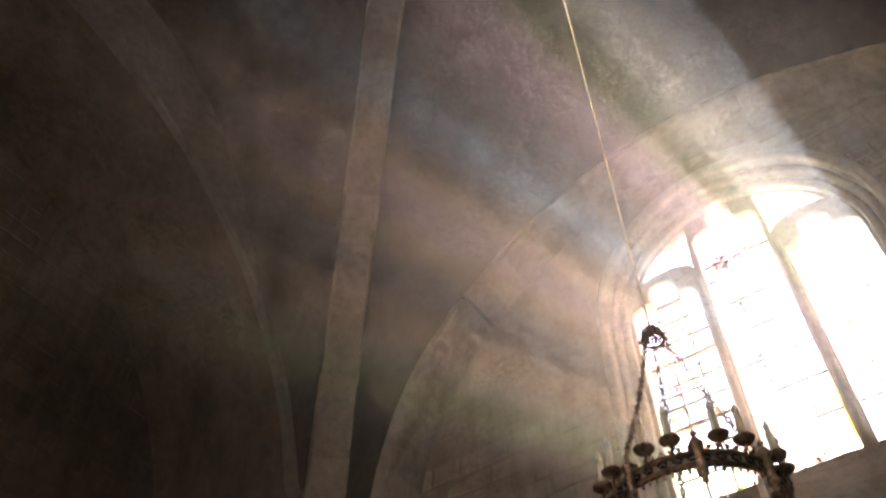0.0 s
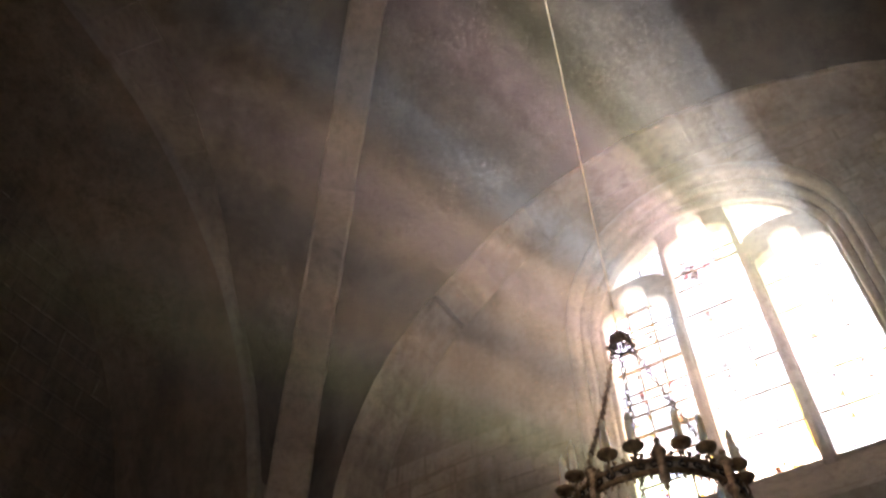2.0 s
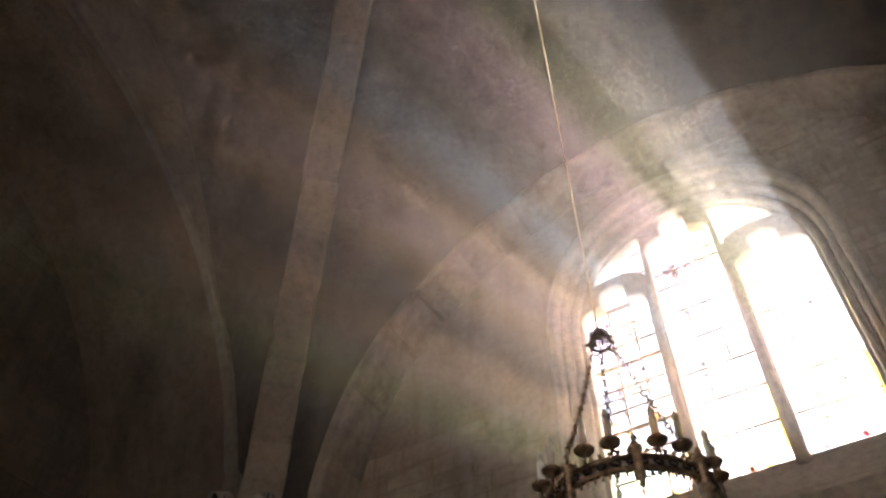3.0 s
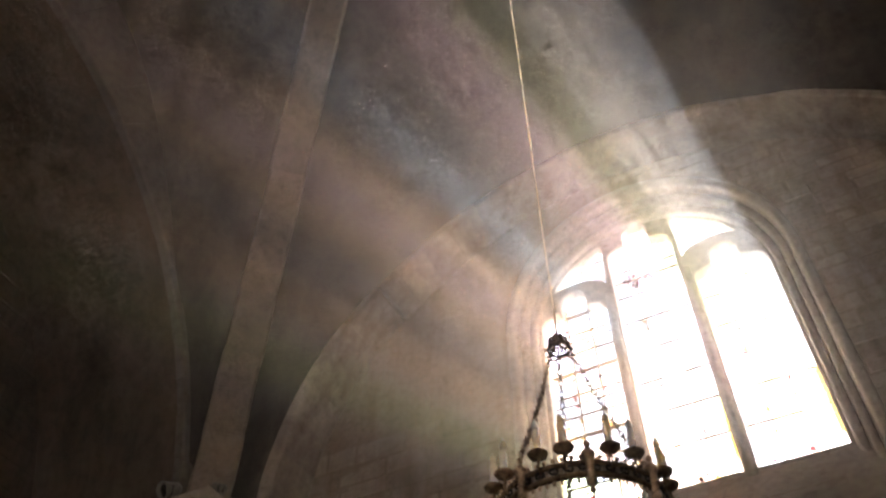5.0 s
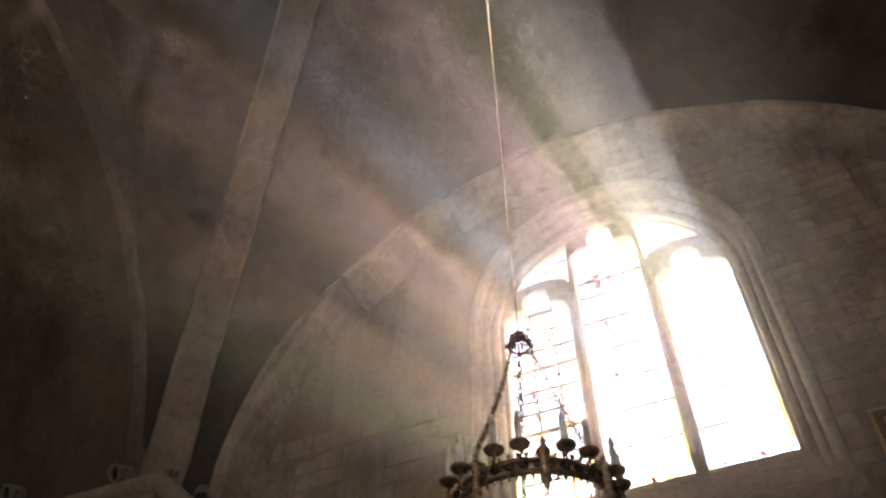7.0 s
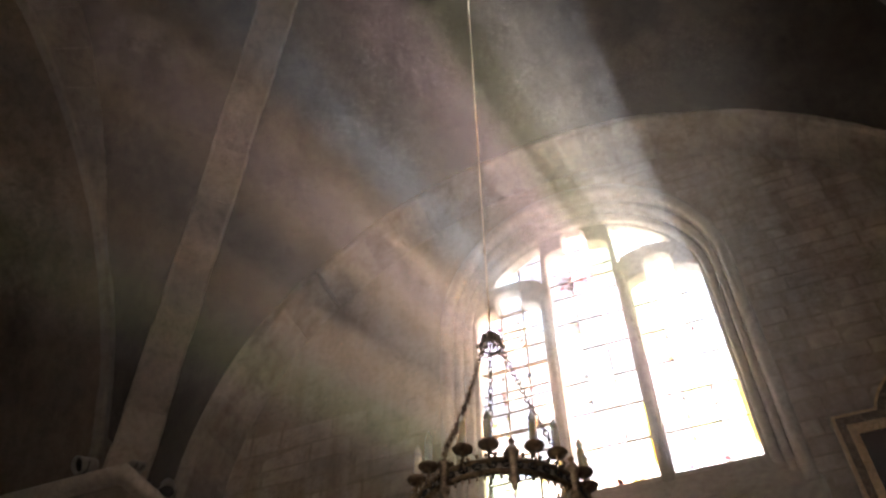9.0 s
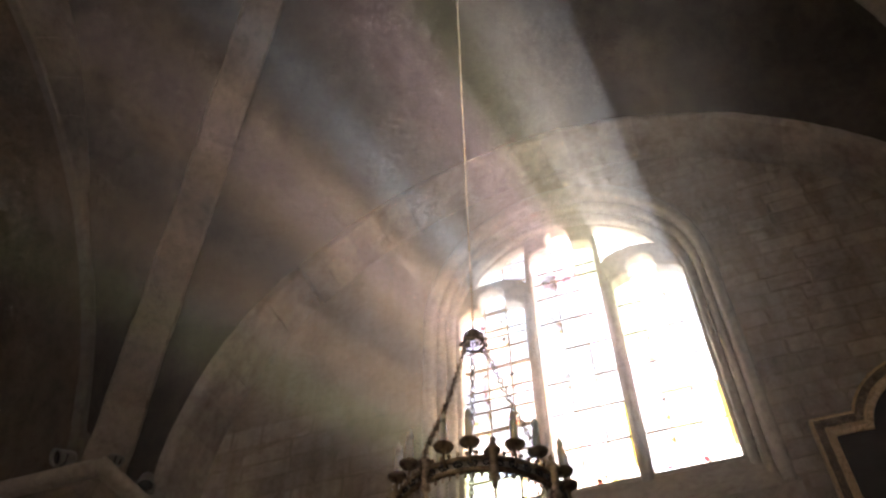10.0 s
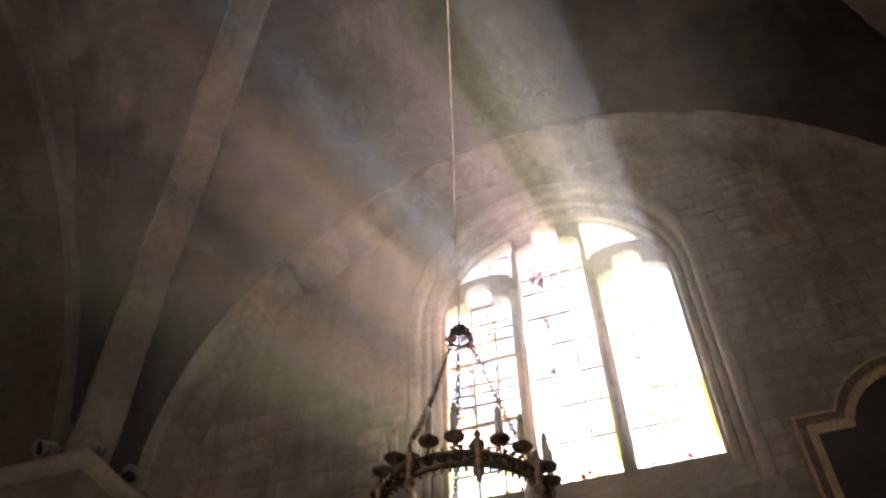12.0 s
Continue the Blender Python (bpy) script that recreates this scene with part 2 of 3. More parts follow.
def outline(half, bottom, rise=1.0, n=28, spring=W_SPRING):
    """Round-headed outline, from the foot of the right jamb round to that of the left."""
    pts = [(WX + half, bottom)]
    for i in range(n + 1):
        a = math.pi * i / n
        pts.append((WX + half * math.cos(a), spring + half * rise * math.sin(a)))
    pts.append((WX - half, bottom))
    return pts


SILL = 4.295 + EYE
wall_y = CY + HY + DEEP      # inner face of the window wall
WN = plate("wall_north", [[(CX - 9.6, -0.05), (CX + 6.3, -0.05), (CX + 6.3, 12.6), (CX - 9.6, 12.6)], outline(1.60, SILL - 0.45, 1.11)], wall_y + 0.02, wall_y + 0.62, MORTAR)
tagged(WN, "grey coursed stone window wall under a round arch", "wall", kind="structure")
for nm, x0, x1, y0, y1, lab in (
        ("wall_west", WEST - 0.6, WEST - 0.02, CY - 6.3, CY + 5.55, "coursed stone side wall under a tall arch, darkened for shade"),
        ("wall_east", CX + HX + DEEP + 0.02, CX + HX + DEEP + 0.6, CY - 6.3, CY + 5.55, "pale plastered side wall under a tall arch"),
        ("wall_south", CX - 9.6, CX + 6.3, CY - HY - DEEP - 0.6, CY - HY - DEEP - 0.02, "pale plastered stone wall facing the window")):
    bm = bmesh.new()
    box(bm, x0, x1, y0, y1, -0.05, 12.6)
    tagged(link(nm, bm, {"wall_south": PALE, "wall_east": PALE, "wall_west": SHADED_STONE}.get(nm, WALL)), lab, "wall", kind="structure")

# roof slab above the vault keeps daylight out
bm = bmesh.new()
box(bm, CX - 9.7, CX + 6.4, CY - 6.6, CY + 6.6, 12.7, 12.9)
tagged(link("roof_slab", bm, MORTAR), "plain stone roof slab closing the place above the vault", "roof", kind="structure")

# ---- vault webs: one ceiling of four curved cells between wall arches and diagonal ribs ----
bm = bmesh.new()
NS, NV = 44, 16


def cell(curve, c0, c1):
    """curve(u): the wall arch from one foot (u 0) to the other (u 1); c0, c1: signs of the corners."""
    rows = []
    for i in range(NS + 1):
        u = i / NS
        th = (u if u < 0.5 else 1 - u) * math.pi
        sg = c0 if u < 0.5 else c1
        q = rib_at(th, *sg, up=0.24)
        q += Vector((sg[0], sg[1], 0)) * 0.60 * math.cos(th) ** 2
        p = curve(u)
        row = []
        for k in range(NV + 1):
            v = k / NV
            w = p.lerp(q, v)
            w.z += 0.30 * math.sin(math.pi * v) * math.sin(math.pi * u) ** 0.7
            w.z += 0.03 * noise.noise(w * 0.9) + 0.012 * noise.noise(w * 3.1)
            row.append(w)
        rows.append(row)
    grid_faces(bm, rows)


def north_curve(u):
    x, z = north_arch(math.pi * u, 0.06)
    return Vector((x, CY + HY + 0.02, z))


def south_curve(u):
    x, z = north_arch(math.pi * u, 0.06)
    return Vector((x, CY - HY - 0.02, z))


def west_curve(u):
    y, z = west_arch(math.pi * u, west_face(math.pi * u) - 0.02)
    return Vector((CX - HX - 0.02, y, z))


def east_curve(u):
    y, z = west_arch(math.pi * u, west_face(math.pi * u) - 0.02)
    return Vector((CX + HX + 0.02, y, z))


cell(north_curve, (-1, 1), (1, 1))
cell(south_curve, (-1, -1), (1, -1))
cell(west_curve, (-1, 1), (-1, -1))
cell(east_curve, (1, 1), (1, -1))
ceiling = tagged(link("ceiling", bm, VAULT, smooth=True), "stained grey-brown plaster vault cells between stone ribs, darkened for shade", "vault", kind="structure")

# ---- diagonal ribs of single stones ----
rng = random.Random(4)


def rib_stone(a0, a1, sx, sy, width, drop, cham):
    """One wedge of a diagonal rib between two angles, soffit chamfered."""
    bm = bmesh.new()
    along = Vector((sx, sy, 0)).normalized()
    side = Vector((-along.y, along.x, 0))
    rows = []
    jx, jz = rng.uniform(-0.01, 0.01), rng.uniform(-0.006, 0.006)
    for a in (a0, (a0 + a1) / 2, a1):
        p = rib_at(a, sx, sy)
        q = rib_at(a, sx, sy, drop)
        up = (q - p)
        w = width / 2
        row = []
        for s, h in ((-1, 1.0), (-1, cham), (-0.86, 0.0), (0.86, 0.0), (1, cham), (1, 1.0)):
            row.append(p + side * (s * w + jx) + up * h + Vector((0, 0, jz)))
        rows.append(row)
    vs = grid_faces(bm, rows, True)
    bm.faces.new(vs[0][::-1])
    bm.faces.new(vs[-1])
    return bm


for (sx, sy) in ((-1, 1), (1, 1), (-1, -1), (1, -1)):
    rib = new("vault_rib")
    rib.location = (0, 0, 0)
    tagged(rib, "pale dressed-stone diagonal vault rib with worn edges", "vault rib", "diagonal ribs", "structure")
    n = 17
    cuts = [0.0]
    for i in range(n):
        cuts.append(cuts[-1] + rng.uniform(0.8, 1.2))
    cuts = [c / cuts[-1] * radians(88.5) for c in cuts]
    for a0, a1 in zip(cuts, cuts[1:]):
        g = 0.0002
        part("rib_stone", rib_stone(a0 + g, a1 - g, sx, sy, 0.44, 0.34, 0.1), RIB, rib)
bm = bmesh.new()
lathe(bm, [(0.2, -0.1), (0.36, -0.05), (0.42, 0.06), (0.42, 0.4)], 24, Matrix.Translation((CX, CY, CROWN - 0.02)))
tagged(link("vault_boss", bm, RIB), "round carved stone boss at the vault's crown", "boss", kind="structure")


# ---- wall arches of wedge stones ----
def wedge(fn, a0, a1, thick, deep, put, jit=0.0, off=0.0):
    bm = bmesh.new()
    rows = []
    for k in range(4):
        a = a0 + (a1 - a0) * k / 3
        i, o = fn(a, jit), fn(a, thick(a))
        e = fn(a, jit + 0.02)
        rows.append([put(*e, 0 + off), put(*i, 0.02 + off), put(*i, deep), put(*o, deep), put(*o, 0 + off)])
    vs = grid_faces(bm, rows, True)
    bm.faces.new(vs[0][::-1])
    bm.faces.new(vs[-1])
    return bm


def wall_arch(label, fn, put, cuts, mat, gaps=(), thick=lambda a: 0.16, deep=DEEP + 0.05):
    top = tagged(new("wall_arch"), label, "arch", "wall arches", "structure")
    for k, (a0, a1) in enumerate(zip(cuts, cuts[1:])):
        g0 = g1 = 0.0003
        if a0 in gaps:
            g0 = 0.012
        if a1 in gaps:
            g1 = 0.001
        part("voussoir", wedge(fn, a0 + g0, a1 - g1, thick, deep, put, rng.uniform(-0.008, 0.008), rng.uniform(-0.006, 0.006)), mat, top)
    return top


def even(n, must=()):
    cuts = [math.pi * i / n for i in range(n + 1)]
    for m in must:
        k = min(range(1, n), key=lambda i: abs(cuts[i] - m))
        cuts[k] = m
    return cuts


NOTCH = radians(43.6)
wall_arch("round stone wall arch with one open joint over the window", north_arch, lambda x, z, d: Vector((x, CY + HY + d, z)), even(30, (NOTCH,)), ARCH_LIT, (NOTCH,))
wall_arch("round stone wall arch", north_arch, lambda x, z, d: Vector((x, CY - HY - d, z)), even(30), RIB)
wall_arch("tall round stone side arch in deep shade", west_arch, lambda y, z, d: Vector((CX - HX - d, y, z)), even(38), SIDE_SHADED, (), lambda a: west_face(a) + 0.04, 0.12)
wall_arch("tall round stone side arch in deep shade", west_arch, lambda y, z, d: Vector((CX + HX + d, y, z)), even(38), RIB, (), lambda a: west_face(a) + 0.04)

# short barrel vault to the back wall, added to deepen the side arch's shade
bm = bmesh.new()
rows = []
for k in range(10):
    x = CX - HX - 0.10 - 2.12 * k / 9
    row = [Vector((x, 0.05 + 5.45, 0))]
    for i in range(61):
        y, z = west_arch(math.pi * i / 60, 0.03)
        w = Vector((x, y, z))
        row.append(w + Vector((0, 0, 0.02 * noise.noise(w * 1.3))))
    row.append(Vector((x, 0.05 - 5.45, 0)))
    rows.append(row)
grid_faces(bm, rows)
tagged(link("barrel_ceiling", bm, SHADED_STONE, smooth=True), "stone barrel vault of the deep side arch, darkened for shade", "vault", kind="structure")

# jambs that carry the arches down to the floor
for sx in (-1, 1):
    for sy in (-1, 1):
        bm = bmesh.new()
        xa = CX + sx * 4.17
        box(bm, min(xa, xa + sx * 0.15), max(xa, xa + sx * 0.15), min(CY + sy * HY, CY + sy * (HY + DEEP + 0.05)), max(CY + sy * HY, CY + sy * (HY + DEEP + 0.05)), 0, SPRING, 0.02)
        tagged(link("arch_jamb", bm, WALL), "plain stone jamb below a wall arch", "pilaster", "arch jambs", "structure")
        bm = bmesh.new()
        ya = 0.05 + sy * 5.29
        x0, x1 = CX + sx * HX, CX + sx * (HX + 0.12)
        box(bm, min(x0, x1), max(x0, x1), min(ya, ya + sy * 0.15), max(ya, ya + sy * 0.15), 0, SPRING + 0.65, 0.02)
        tagged(link("arch_jamb", bm, SIDE_SHADED), "plain stone jamb below a side arch", "pilaster", "arch jambs", "structure")

# ---- corner piers with a rounded impost ----
PX, PY = 4.20, 4.17           # pier's free corner from the middle of the bay


def impost(bm, sx, sy, z, prof):
    """A moulding round the pier's two free faces: (projection, height) pairs."""
    rows = []
    for o, h in prof:
        x, y = CX + sx * (PX - o), CY + sy * (PY - o)
        rows.append([Vector((CX + sx * 6.2, y, z + h)), Vector((x, y, z + h)), Vector((x, CY + sy * 6.2, z + h))])
    grid_faces(bm, rows)


for sx in (-1, 1):
    for sy in (-1, 1):
        pier = tagged(new("corner_pier"), "square pale stone corner pier with a rounded impost", "pier", "corner piers", "structure")
        bm = bmesh.new()
        xs, ys = sorted((CX + sx * (PX + 0.06), CX + sx * 6.1)), sorted((CY + sy * (PY + 0.06), CY + sy * 6.1))
        box(bm, xs[0], xs[1], ys[0], ys[1], 0, SPRING - 0.16, 0.02)
        part("shaft", bm, RIB, pier)
        bm = bmesh.new()
        prof = [(-0.3, 0.0)] + [(0.075 * math.cos(a), -0.075 + 0.075 * math.sin(a)) for a in [radians(90 - 180 * i / 12) for i in range(13)]] + [(-0.04, -0.15), (-0.08, -0.165)]
        impost(bm, sx, sy, SPRING - 0.03, prof)
        part("impost", bm, IMPOST, pier, "pale rounded stone impost", True)

# ---- the window ----
win = tagged(new("window_1"), "tall round-headed three-light stained glass window, sunlit", "window", kind="structure")
win.location = (0, 0, 0)


def light_outline(xl, xr, shoulder, lobe_l, lobe_r, lobe_z, bottom):
    """A light with a three-lobed head."""
    pts = [(xr, bottom)]
    cx = (lobe_l + lobe_r) / 2
    n = 7
    r1 = xr - lobe_r - 0.01
    zs = shoulder - r1 * 0.62
    for i in range(n + 1):
        a = math.pi / 2 * i / n
        pts.append((xr - r1 + r1 * math.cos(a), zs + 0.62 * r1 * math.sin(a)))
    pts.append((lobe_r + 0.004, shoulder + 0.012))
    rl = (lobe_r - lobe_l) / 2
    zl = lobe_z - rl * 0.85
    for i in range(11):
        a = math.pi * i / 10
        pts.append((cx + rl * math.cos(a), zl + rl * 0.85 * math.sin(a)))
    pts.append((lobe_l - 0.004, shoulder + 0.012))
    r2 = lobe_l - xl - 0.01
    zs2 = shoulder - r2 * 0.62
    for i in range(n + 1):
        a = math.pi / 2 * (1 - i / n)
        pts.append((xl + r2 - r2 * math.cos(a), zs2 + 0.62 * r2 * math.sin(a)))
    pts.append((xl, bottom))
    return pts


L1 = light_outline(-2.205, -1.425, 6.90 + EYE, -1.95, -1.65, 7.15 + EYE, SILL)
L2 = light_outline(-1.30, -0.53, 7.62 + EYE, -1.06, -0.775, 7.89 + EYE, SILL)
L3 = light_outline(-0.40, 0.385, 6.85 + EYE, -0.185, 0.115, 7.10 + EYE, SILL)


def spandrel(s):
    """The opening between a side light's head and the window's arch; s -1 west, 1 east."""
    pts = []
    for i in range(11):
        a = radians(40 + (71 - 40) * i / 10)
        pts.append((WX + s * 1.31 * math.cos(a), W_SPRING + 1.34 * math.sin(a)))
    x_in = WX + s * 0.455
    pts.append((x_in, 7.12 + EYE))
    cx, cz, r = WX + s * 0.83, 6.62 + EYE, 0.66
    for i in range(9):
        a = radians(118 - (118 - 66) * i / 8)
        pts.append((cx + s * r * math.cos(a), cz + r * math.sin(a)))
    return pts


glass_y = 6.85
tr = plate("tracery", [outline(1.62, SILL - 0.3), L1, L2, L3, spandrel(-1), spandrel(1)], glass_y - 0.09, glass_y + 0.09, TRACERY, 0.03)
tr.parent = win
tr["label"] = "pale carved stone window tracery with trefoil heads"
for mx in (-1.362, -0.465):
    bm = bmesh.new()
    lathe(bm, [(0.062, SILL - 0.1), (0.062, SILL + 0.12), (0.045, SILL + 0.18), (0.045, 6.9 + EYE)], 14, Matrix.Translation((mx, glass_y - 0.085, 0)))
    part("mullion", bm, TRACERY, win, smooth=True)

# moulded reveal: rolls and hollows swept round the opening
prof = []
for cx0, cy0, r, a0, a1 in ((1.575, wall_y + 0.015, 0.06, -30, 200), (1.475, wall_y + 0.13, 0.045, -60, 200), (1.385, wall_y + 0.22, 0.05, -40, 200)):
    for i in range(9):
        a = radians(a0 + (a1 - a0) * i / 8)
        prof.append((cx0 + r * math.cos(a) * 1.0, cy0 - r * math.sin(a) * 0.9))
prof += [(1.33, glass_y - 0.06), (1.312, glass_y)]
prof = [(1.63, wall_y + 0.05)] + prof
rows = []
for off, y in prof:
    rows.append([Vector((x, y, z)) for x, z in outline(off, SILL - 0.5, 1.02 + 0.3 * max(0, off - 1.33), 36)])
bm = bmesh.new()
grid_faces(bm, rows)
part("jamb_moulding", bm, TRACERY, win, "smooth moulded stone reveal of rolls and hollows", True)
bm = bmesh.new()
grid_faces(bm, [[Vector((WX - 1.66, y, z)), Vector((WX - 0.4, y, z + 0.006)), Vector((WX + 0.5, y, z - 0.004)), Vector((WX + 1.66, y, z))] for y, z in
                ((glass_y + 0.1, SILL + 0.02), (glass_y - 0.02, SILL), (glass_y - 0.1, SILL - 0.06), (wall_y - 0.02, SILL - 0.52), (wall_y - 0.02, SILL - 0.7), (wall_y + 0.3, SILL - 0.7))])
part("window_sill", bm, TRACERY, win, "steeply sloped worn stone sill")

# panes between iron saddle bars and lead cames
bars = [4.40, 4.82, 5.25, 5.655, 6.09, 6.52, 6.92, 7.33, 7.66]
rows_z = [SILL - 0.02]
for b0, b1 in zip([4.295] + bars, bars + [7.95]):
    if b1 - b0 > 0.3:
        rows_z += [b0 + (b1 - b0) / 3 + EYE, b0 + (b1 - b0) * 2 / 3 + EYE]
    rows_z.append(b1 + EYE)
prng = random.Random(11)
# tints laid in slanting sweeps about the camera-to-sun point to band the sunbeams: degrees up to which each goes
BEAM_TINTS = ((96.5, 4), (102, 0), (105.5, 2), (111, 3), (115.5, 7), (118.5, 4), (120.5, 7), (123.5, 1), (126.5, 3), (129.5, 1), (134, 7), (138.5, 1), (140, 4), (144, 2), (180, 7))


def sweep(x, z):
    a = math.degrees(math.atan2(z - 4.21, x - 0.61)) + prng.uniform(-0.8, 0.8)
    return next(gi for top, gi in BEAM_TINTS if a < top)


pane_y = glass_y + 0.1
shared = {}
came = bmesh.new()
for xl, xr in ((-2.25, -1.36), (-1.36, -0.465), (-0.465, 0.43)):
    w = (xr - xl) / 3
    xs = [xl, xl + w * 1.05, xl + w * 1.95, xr]
    thin_lead = 0.008 if xl < -2 else 0.0045
    for xa in xs[1:3]:
        box(came, xa - thin_lead, xa + thin_lead, pane_y - 0.012, pane_y + 0.012, rows_z[0], rows_z[-1])
    for zb in rows_z[1:-1:2]:
        if zb < W_SPRING + 0.9 and (xl < -2 or zb > 8.6):
            box(came, xl + 0.05, xr - 0.05, pane_y - 0.011, pane_y + 0.011, zb - 0.006, zb + 0.006)
    for x0, x1 in zip(xs, xs[1:]):
        for z0, z1 in zip(rows_z, rows_z[1:]):
            if math.hypot((x0 + x1) / 2 - WX, max(0, z0 - W_SPRING)) > 1.62:
                continue
            gi = sweep((x0 + x1) / 2, (z0 + z1) / 2)
            key = (round(x1 - x0, 3), round(z1 - z0, 3), gi)
            if key not in shared:
                b2 = bmesh.new()
                box(b2, -(x1 - x0) / 2 + 0.002, (x1 - x0) / 2 - 0.002, -0.002, 0.002, -(z1 - z0) / 2 + 0.002, (z1 - z0) / 2 - 0.002)
                me = bpy.data.meshes.new("pane")
                b2.to_mesh(me)
                b2.free()
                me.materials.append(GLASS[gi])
                shared[key] = me
            ob = new("pane", shared[key])
            ob.location = ((x0 + x1) / 2, pane_y + prng.uniform(-0.003, 0.003), (z0 + z1) / 2)
            ob.rotation_euler = (prng.uniform(-0.01, 0.01), 0, prng.uniform(-0.01, 0.01))
            ob.parent = win
# small set pieces: a red and rose figure high in the middle light, amber and brown bits elsewhere
def set_piece(x, z, w, h, gi, tilt):
    b2 = bmesh.new()
    vs = [b2.verts.new((sx * w / 2 * prng.uniform(0.6, 1.1), 0, sz * h / 2 * prng.uniform(0.6, 1.1))) for sx, sz in ((-1, -1), (1, -1), (1, 1), (-1, 1))]
    vs2 = [b2.verts.new((v.co.x, 0.003, v.co.z)) for v in vs]
    b2.faces.new(vs)
    b2.faces.new(vs2[::-1])
    for i in range(4):
        b2.faces.new((vs[i], vs[(i + 1) % 4], vs2[(i + 1) % 4], vs2[i]))
    ob = part("glass_piece", b2, GLASS[gi], win)
    ob.location, ob.rotation_euler = (x, pane_y - 0.02 - prng.uniform(0, 0.004), z + EYE), (0, tilt, 0)


for k in range(22):
    set_piece(-0.96 + prng.uniform(-0.24, 0.24), 7.1 + prng.uniform(-0.16, 0.16), prng.uniform(0.03, 0.09), prng.uniform(0.03, 0.08), prng.choice((6, 6, 3, 8)), prng.uniform(-0.8, 0.8))
for k in range(90):
    lx = prng.choice((-1.81, -1.81, -0.915, -0.01))
    set_piece(lx + prng.choice((-0.17, -0.15, 0.14, 0.16, prng.uniform(-0.33, 0.33))), prng.uniform(4.32, 6.75), prng.uniform(0.02, 0.07), prng.uniform(0.02, 0.06), prng.choice((5, 8, 8, 5, 6)), prng.uniform(-0.3, 0.3))
for k in range(34):
    set_piece(WX + prng.uniform(-1.25, 1.25), 4.31 + prng.uniform(0.0, 0.12), prng.uniform(0.03, 0.06), prng.uniform(0.03, 0.08), prng.choice((8, 8, 1, 6)), prng.uniform(-0.2, 0.2))
# amber strips low at each light's east edge, standing in for yellow-lit stone
for xe in (-1.435, -0.54, 0.375):
    for z0, z1 in ((4.5, 4.82), (4.83, 5.24)):
        b2 = bmesh.new()
        box(b2, xe - 0.02, xe + 0.03, pane_y - 0.030, pane_y - 0.026, z0 + EYE, z1 + EYE)
        part("yellow_light_strip", b2, GLASS[5], win, "amber glass strip standing in for yellow light on the stone")
part("lead_cames", came, LEAD, win, "dark lead strips between panes")
for b in bars[1:]:
    half = 1.3 if b < 6.6 else math.sqrt(max(0.05, 1.32 ** 2 - (b - 6.52) ** 2))
    bm = bmesh.new()
    tube(bm, [(WX - half, pane_y - 0.03, b + EYE), (WX, pane_y - 0.03, b + EYE + 0.004), (WX + half, pane_y - 0.03, b + EYE)], 0.009, 8)
    part("saddle_bar", bm, LEAD, win)

# ---- the chandelier: a ring crown hung from the vault by a cord and chains ----
AX = Vector((-0.842, 2.797, 0))
RING_Z, RING_R, BAND = 1.719 + EYE, 0.327, 0.068
HUB_Z = 2.63 + EYE
chand = tagged(new("chandelier"), "aged brass ring chandelier with white electric candles, hanging on a cord", "chandelier")
chand.location = (AX.x, AX.y, RING_Z)
STEP = radians(45)
MID0 = radians(-64.5 - 22.5)


def ring_pt(r, a, z):
    return Vector((r * math.cos(a), r * math.sin(a), z))


# pierced band: two plain rims with scrollwork between them
for z0, z1, nm in ((0.0, 0.020, "lower_rim"), (BAND - 0.020, BAND, "upper_rim")):
    bm = bmesh.new()
    lathe_rows = []
    for i in range(97):
        a = 2 * math.pi * i / 96
        lathe_rows.append([ring_pt(RING_R - 0.006, a, z0), ring_pt(RING_R + 0.008, a, z0), ring_pt(RING_R + 0.012, a, (z0 + z1) / 2), ring_pt(RING_R + 0.008, a, z1), ring_pt(RING_R - 0.006, a, z1)])
    grid_faces(bm, lathe_rows, True)
    part(nm, bm, IRON, chand, smooth=True)
bm = bmesh.new()
rows = []
for i in range(97):
    a = 2 * math.pi * i / 96
    rows.append([ring_pt(RING_R - 0.005, a, 0.01), ring_pt(RING_R + 0.001, a, 0.01), ring_pt(RING_R + 0.001, a, BAND - 0.01), ring_pt(RING_R - 0.005, a, BAND - 0.01)])
grid_faces(bm, rows, True)
part("band", bm, PEWTER, chand, "pale silvered ring band", True)
bm = bmesh.new()
for k in range(8):
    for j in range(4):
        a = MID0 + STEP * k + STEP * (j - 1.5) * 0.21
        for sgn in (-1, 1):
            pts = []
            for i in range(15):
                ph = i / 14 * 2 * math.pi * 0.85
                rr = 0.016 * (1 - 0.62 * i / 14)
                pts.append(ring_pt(RING_R + 0.006, a + sgn * (0.026 + rr * math.cos(ph + 0.5) * 1.2) / RING_R * 0.9, BAND / 2 + sgn * 0.002 + rr * math.sin(ph + 0.5)))
            tube(bm, pts, 0.0042, 5)
part("scrollwork", bm, BLACK, chand, "dark pierced scrollwork")
# fringe of small trefoil drops below and buds above
drop = [(0.001, -0.022), (0.005, -0.018), (0.006, -0.014), (0.002, -0.010), (0.007, -0.006), (0.006, -0.002), (0.003, 0.002)]
bud = [(0.004, -0.002), (0.004, 0.008), (0.009, 0.014), (0.008, 0.021), (0.001, 0.028)]
